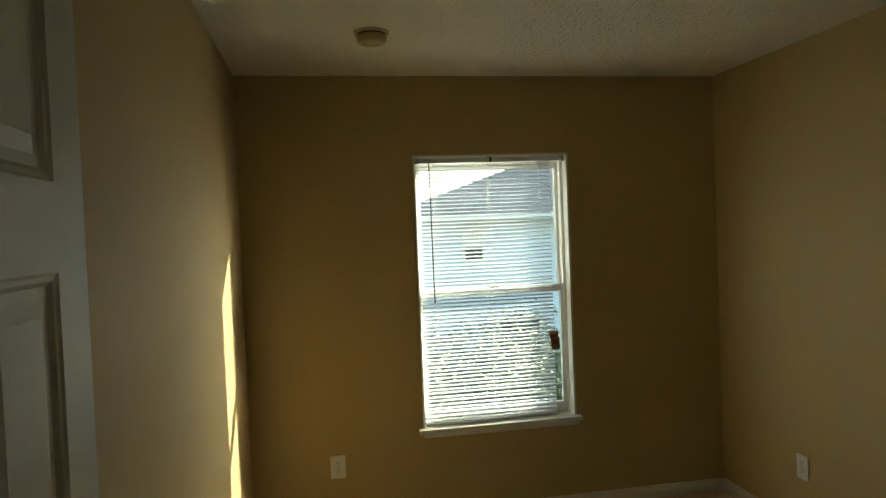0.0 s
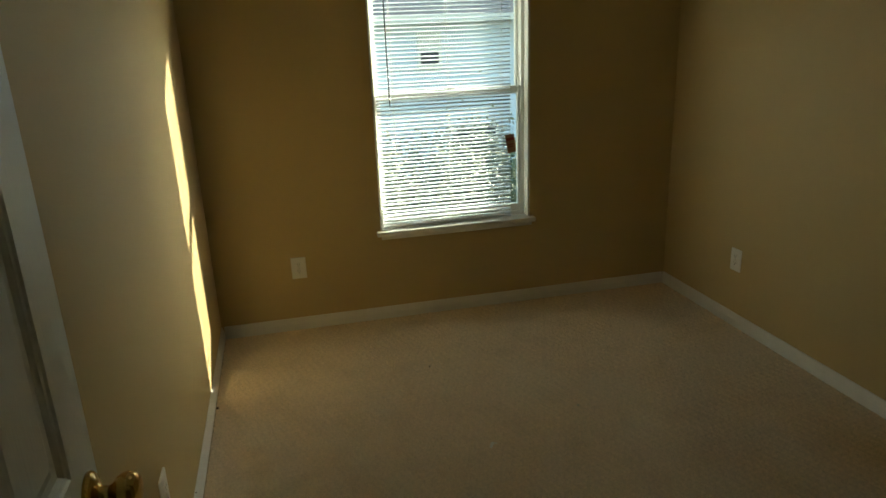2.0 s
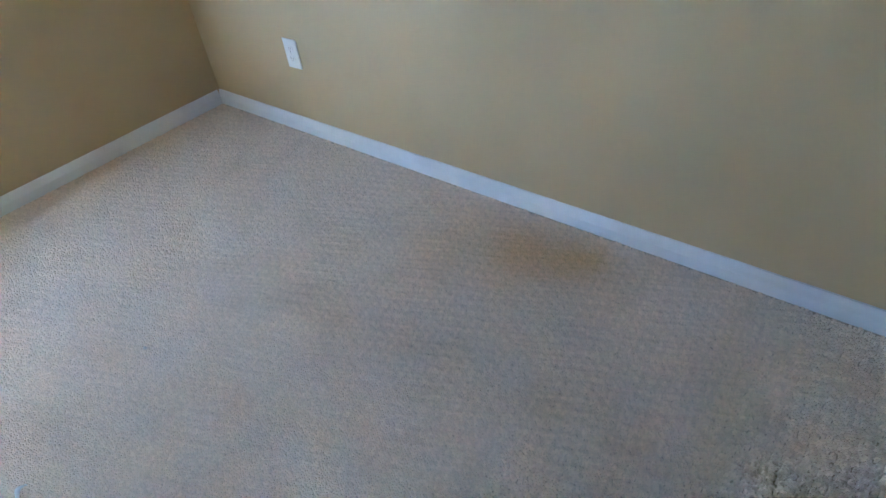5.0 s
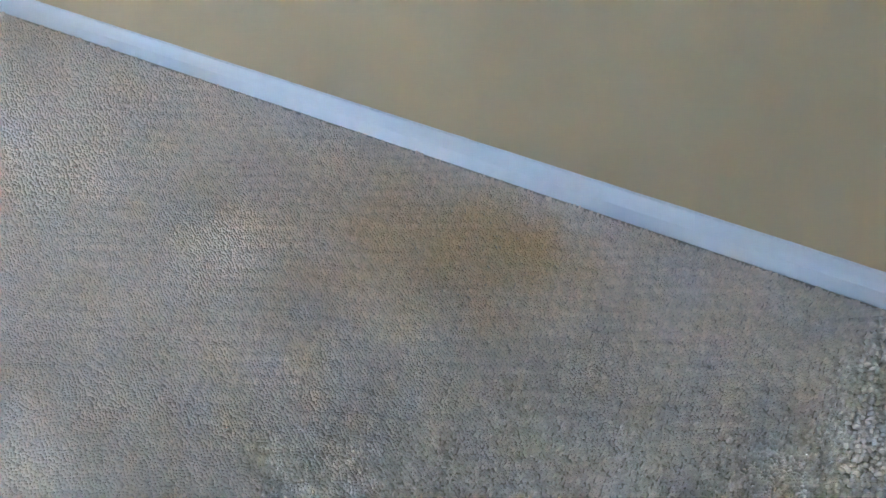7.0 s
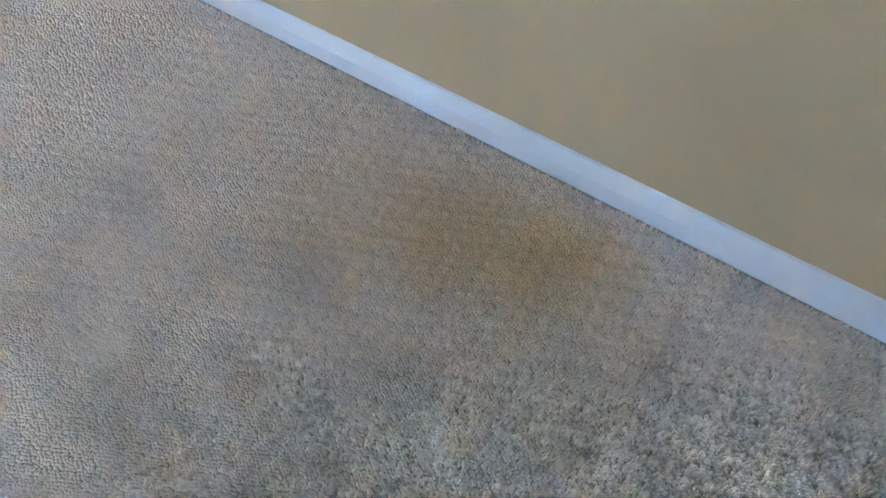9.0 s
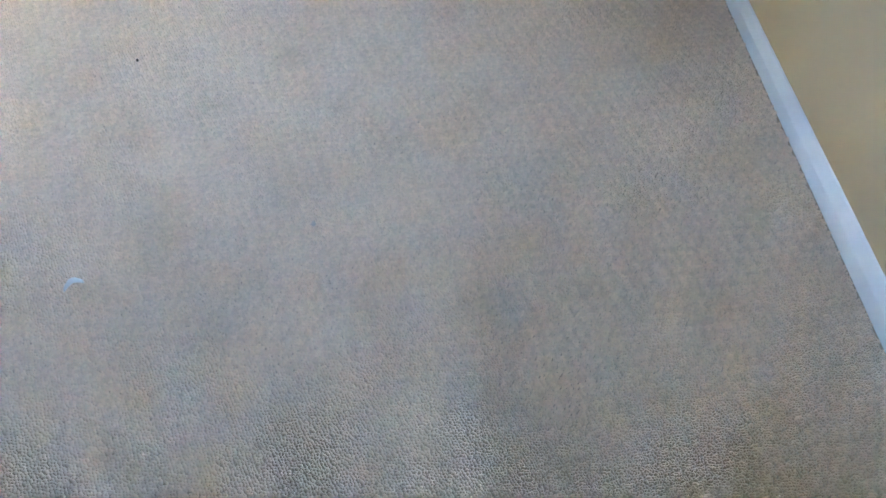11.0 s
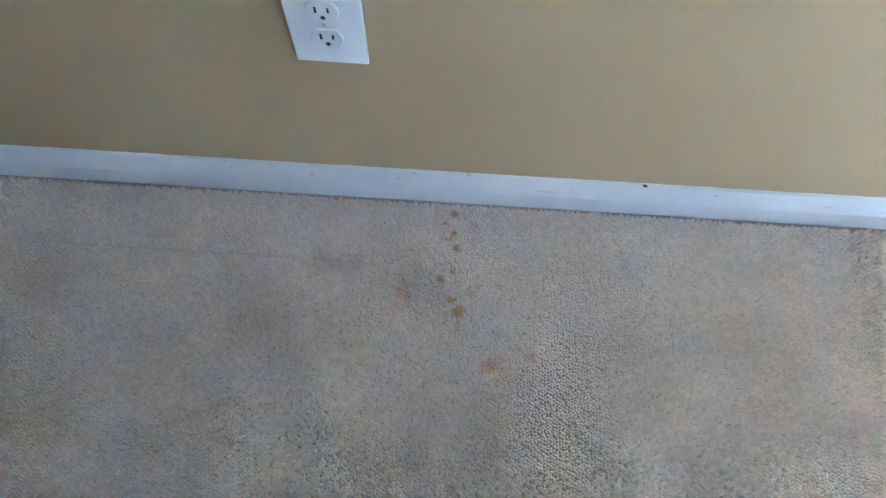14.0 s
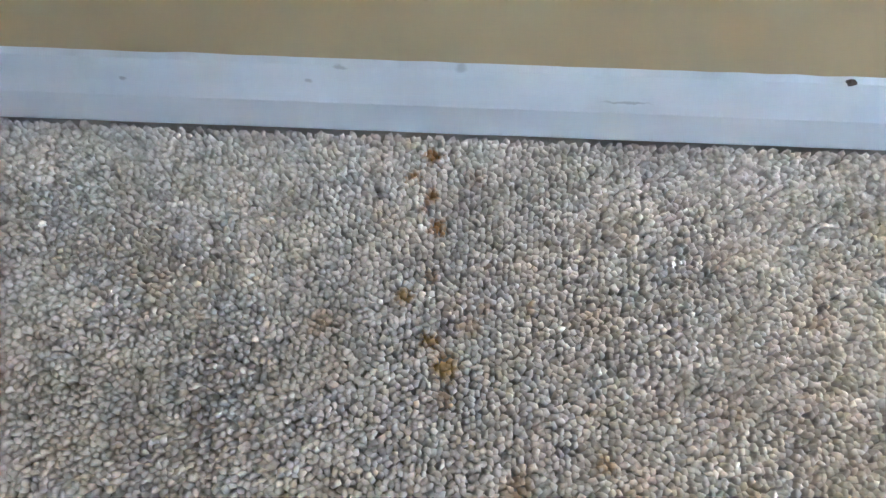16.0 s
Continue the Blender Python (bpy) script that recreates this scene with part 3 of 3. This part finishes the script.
def pile(cells, seed):
    """Domed tufts on jittered grids as one mesh; cells are (x0, x1, y0, y1, step, relief), all tufts of one shape."""
    rng = np.random.default_rng(seed)
    xs, ys, steps, reliefs = [], [], [], []
    for x0, x1, y0, y1, step, relief in cells:
        nx, ny = int((x1 - x0) / step) + 1, int((y1 - y0) / (step * 0.87)) + 1
        gx, gy = np.meshgrid(np.arange(nx), np.arange(ny))
        xs.append((x0 + (gx + 0.5 * (gy % 2)) * step).ravel() + rng.normal(0, step * 0.14, nx * ny))
        ys.append((y0 + gy * step * 0.87).ravel() + rng.normal(0, step * 0.14, nx * ny))
        steps.append(np.full(nx * ny, step))
        reliefs.append(np.full(nx * ny, relief))
    px, py, step, relief = (np.concatenate(v) for v in (xs, ys, steps, reliefs))
    keep = (px > 0.0175) & (px < W - 0.0175) & (py < -0.0175) & (py > -DEPTH - 0.1)
    keep &= (py > -DEPTH + 0.018) | ((px > DX0 + 0.004) & (px < DX1 - 0.004))
    px, py, step, relief = px[keep], py[keep], step[keep], relief[keep]
    n = len(px)
    drift = np.sin(px * 9 + np.sin(py * 7) * 2) + 0.6 * np.sin(px * 23 + 2 * np.sin(py * 19)), np.cos(py * 8 + np.sin(px * 6) * 2) + 0.6 * np.cos(py * 21 + 2 * np.sin(px * 17))
    # lumps a few centimetres across, where the pile lies this way or that
    lump = np.zeros(n)
    for _ in range(14):
        a, k = rng.uniform(0, 2 * np.pi), 2 * np.pi / rng.uniform(0.014, 0.045)
        lump += np.sin(k * (px * np.cos(a) + py * np.sin(a)) + rng.uniform(0, 6.28)) / 14 ** 0.5
    # the pile beside the wall is dense and even, elsewhere it is looser
    loose = np.clip((relief - 0.2) / 0.35, 0.3, 1.3)
    tall = 0.0012 + step * relief * (1 + rng.normal(0, 0.14, n)) + 0.0011 * loose * lump
    lx, ly = step * (0.06 * drift[0] + 0.20 * loose * lump + rng.normal(0, 0.11, n)), step * (0.06 * drift[1] - 0.20 * loose * lump + rng.normal(0, 0.11, n))
    r = step * rng.uniform(0.52, 0.72, n) * (1.34 - 0.28 * loose)
    long = rng.uniform(1.0, 1.3, n)
    turn = rng.uniform(0, 2 * np.pi, n)
    lean = rng.uniform(0, np.pi, n)
    verts = np.zeros((n, 9, 3))
    for k in range(4):
        a = turn + k * np.pi / 2
        # each tuft is a little oval, along its own way
        u, w = np.cos(a) * long, np.sin(a) / long
        dx, dy = u * np.cos(lean) - w * np.sin(lean), u * np.sin(lean) + w * np.cos(lean)
        verts[:, k] = np.stack([px + r * dx, py + r * dy, np.full(n, -0.0045)], 1)
        verts[:, 4 + k] = np.stack([px + 0.85 * lx + 0.80 * r * dx, py + 0.85 * ly + 0.80 * r * dy, 0.70 * tall], 1)
    verts[:, 8] = np.stack([px + lx, py + ly, tall], 1)
    tris = np.array([t for k in range(4) for t in ((k, (k + 1) % 4, 4 + (k + 1) % 4), (k, 4 + (k + 1) % 4, 4 + k), (4 + k, 4 + (k + 1) % 4, 8))])
    loops = ((np.arange(n) * 9)[:, None, None] + tris).ravel()
    me = bpy.data.meshes.new("carpet_pile")
    me.vertices.add(n * 9)
    me.vertices.foreach_set("co", verts.ravel())
    me.loops.add(len(loops))
    me.loops.foreach_set("vertex_index", loops.astype(np.int32))
    me.polygons.add(n * 12)
    me.polygons.foreach_set("loop_start", np.arange(0, n * 36, 3, dtype=np.int32))
    me.update(calc_edges=True)
    me.polygons.foreach_set("use_smooth", [True] * (n * 12))
    # random tone per tuft, plus lump shading put into colour: lighter high, darker low
    shade = 1 + rng.uniform(-0.08, 0.07, n) + 0.04 * loose * lump
    me.attributes.new("tone", "FLOAT", "POINT").data.foreach_set("value", np.repeat(shade, 9))
    me.materials.append(PILE)
    return tagged(new("carpet_pile", me), "beige carpet tufts with amber and rust-coloured stains", "carpet", kind="stuff")


pile(((0.012, 0.75, -2.4, -1.15, 0.0047, 0.42), (0.012, 0.75, -3.5, -2.4, 0.0072, 0.5), (0.012, 0.75, -1.15, 0, 0.0066, 0.5), (0.75, 1.9, -2.3, -1.0, 0.0058, 0.48),
      (0.75, 1.9, -3.5, -2.3, 0.0078, 0.55), (0.75, 1.9, -1.0, 0, 0.0078, 0.55), (1.9, W, -2.65, -1.2, 0.0054, 0.72), (1.9, W, -3.4, -2.65, 0.0080, 0.6), (1.9, W, -1.2, 0, 0.0072, 0.6)), 5)

# ---- outdoors ----
GROUND = -2.9
gb = bmesh.new()
bmesh.ops.create_grid(gb, x_segments=8, y_segments=8, size=2500)
ground = structure("ground", gb, GRASS, "lawn reaching to the horizon", "ground")
ground.location = (0, 0, GROUND)

house = holder("neighbour_house", "pale sided house with a grey hip roof", "house", (1.92, 10, GROUND))
EAVE, HX, HY = 1.90 - GROUND, 14.0, 8.0
part("wall", boxed(((0, 0.02, 0), (HX, HY, EAVE))), SIDING, house)
boards = bmesh.new()
z = 0.0
while z < EAVE - 0.1:
    vs = [boards.verts.new(p) for p in ((0, 0.0, z), (HX, 0.0, z), (HX, 0.019, z + 0.115), (0, 0.019, z + 0.115), (0, 0.019, z), (HX, 0.019, z))]
    boards.faces.new((vs[0], vs[1], vs[2], vs[3]))
    boards.faces.new((vs[0], vs[4], vs[5], vs[1]))
    z += 0.115
tagged(part("siding_boards", boards, SIDING, house, "pale lap siding"), kind="stuff")
roof = bmesh.new()
o, pitch = 0.35, 0.34
run = HY / 2 + o
c = [roof.verts.new(p) for p in ((-o, -o, EAVE), (HX + o, -o, EAVE), (HX + o, HY + o, EAVE), (-o, HY + o, EAVE),
                                 (-o + run, HY / 2, EAVE + run * pitch), (HX + o - run, HY / 2, EAVE + run * pitch))]
for f in ((0, 1, 5, 4), (1, 2, 5), (2, 3, 4, 5), (3, 0, 4), (0, 3, 2, 1)):
    roof.faces.new([c[k] for k in f])
roof_ob = part("roof", roof, ROOF, house, "grey shingled hip roof")
part("gutter", boxed(((-o, -o - 0.10, EAVE - 0.11), (HX + o, -o - 0.005, EAVE + 0.01)), bevel=0.015), TRIM, house, "white gutter")
hw = part("window", boxed(((1.33, -0.05, 3.80), (1.82, -0.001, 3.87)), ((1.33, -0.05, 4.48), (1.82, -0.001, 4.54)), ((1.33, -0.05, 3.87), (1.39, -0.001, 4.48)),
                          ((1.76, -0.05, 3.87), (1.82, -0.001, 4.48)), ((1.39, -0.05, 4.14), (1.76, -0.001, 4.19))), TRIM, house, "white framed")
part("pane", boxed(((1.39, -0.02, 3.87), (1.76, -0.006, 4.14))), FAR_GLASS, hw, "dark pane")
# the upper pane's white stands in for reflected sky
part("pane", boxed(((1.39, -0.02, 4.19), (1.76, -0.006, 4.48))), TRIM, hw, "pane coloured white for the sky it mirrors")
lw = part("window", boxed(((2.00, -0.05, 2.6), (3.00, -0.001, 2.68)), ((2.00, -0.05, 1.2), (3.00, -0.001, 1.28)), ((2.00, -0.05, 1.28), (2.07, -0.001, 2.6)), ((2.93, -0.05, 1.28), (3.00, -0.001, 2.6))), TRIM, house, "white framed")
part("pane", boxed(((2.07, -0.02, 1.28), (2.93, -0.006, 2.6))), FAR_GLASS, lw, "dark pane")


def tree(at, high, spread, leaves, seed):
    r = random.Random(seed)
    top = holder("shrub_tree", "leafy green tree outside the window", "tree", at, group="trees outside the window")
    bm = bmesh.new()
    tube(bm, [(0, 0, 0), (0.03, 0.02, high * 0.3), (0.0, 0.05, high * 0.6), (0.05, 0, high * 0.9)], [0.09, 0.07, 0.045, 0.012], 9)
    tips = []
    for k in range(16):
        z0 = high * r.uniform(0.2, 0.75)
        a = r.uniform(0, 2 * math.pi)
        d = spread * r.uniform(0.5, 1.0) * (1.15 - 0.5 * z0 / high)
        end = (math.cos(a) * d, math.sin(a) * d, min(high, z0 + high * r.uniform(0.08, 0.3)))
        mid = (end[0] * 0.5, end[1] * 0.5, (z0 + end[2]) / 2 + 0.04)
        tube(bm, [(0.01, 0.02, z0), mid, end], [0.03, 0.018, 0.006], 6)
        tips += [mid, end, end]
    tips += [(0.05, 0, high * 0.9)] * 3
    part("trunk", bm, BARK, top, "", True)
    co, faces = [], []
    for k in range(leaves):
        t = r.choice(tips)
        c = Vector([t[i] + r.gauss(0, 0.26 * spread) for i in range(3)])
        u = Vector([r.gauss(0, 1) for _ in range(3)]).normalized()
        w = u.orthogonal().normalized()
        s = r.uniform(0.03, 0.06)
        i = len(co)
        co += [c - u * s, c + w * s * 0.5 + u * s * 0.1, c + u * s, c - w * s * 0.5 + u * s * 0.1]
        faces += [(i, i + 1, i + 2), (i, i + 2, i + 3)]
    me = bpy.data.meshes.new("crown")
    me.from_pydata(co, [], faces)
    me.materials.append(LEAF)
    crown = new("crown", me)
    crown.parent = top
    return top


for k, (x, y, h, s) in enumerate(((1.5, 4.6, 3.0, 0.9), (2.9, 5.4, 2.9, 1.0), (4.0, 5.0, 2.75, 0.9), (2.1, 6.8, 2.7, 1.2), (3.7, 7.3, 2.7, 1.2), (5.0, 6.5, 2.7, 1.1))):
    tree((x, y, GROUND), h, s, 5000, 20 + k)
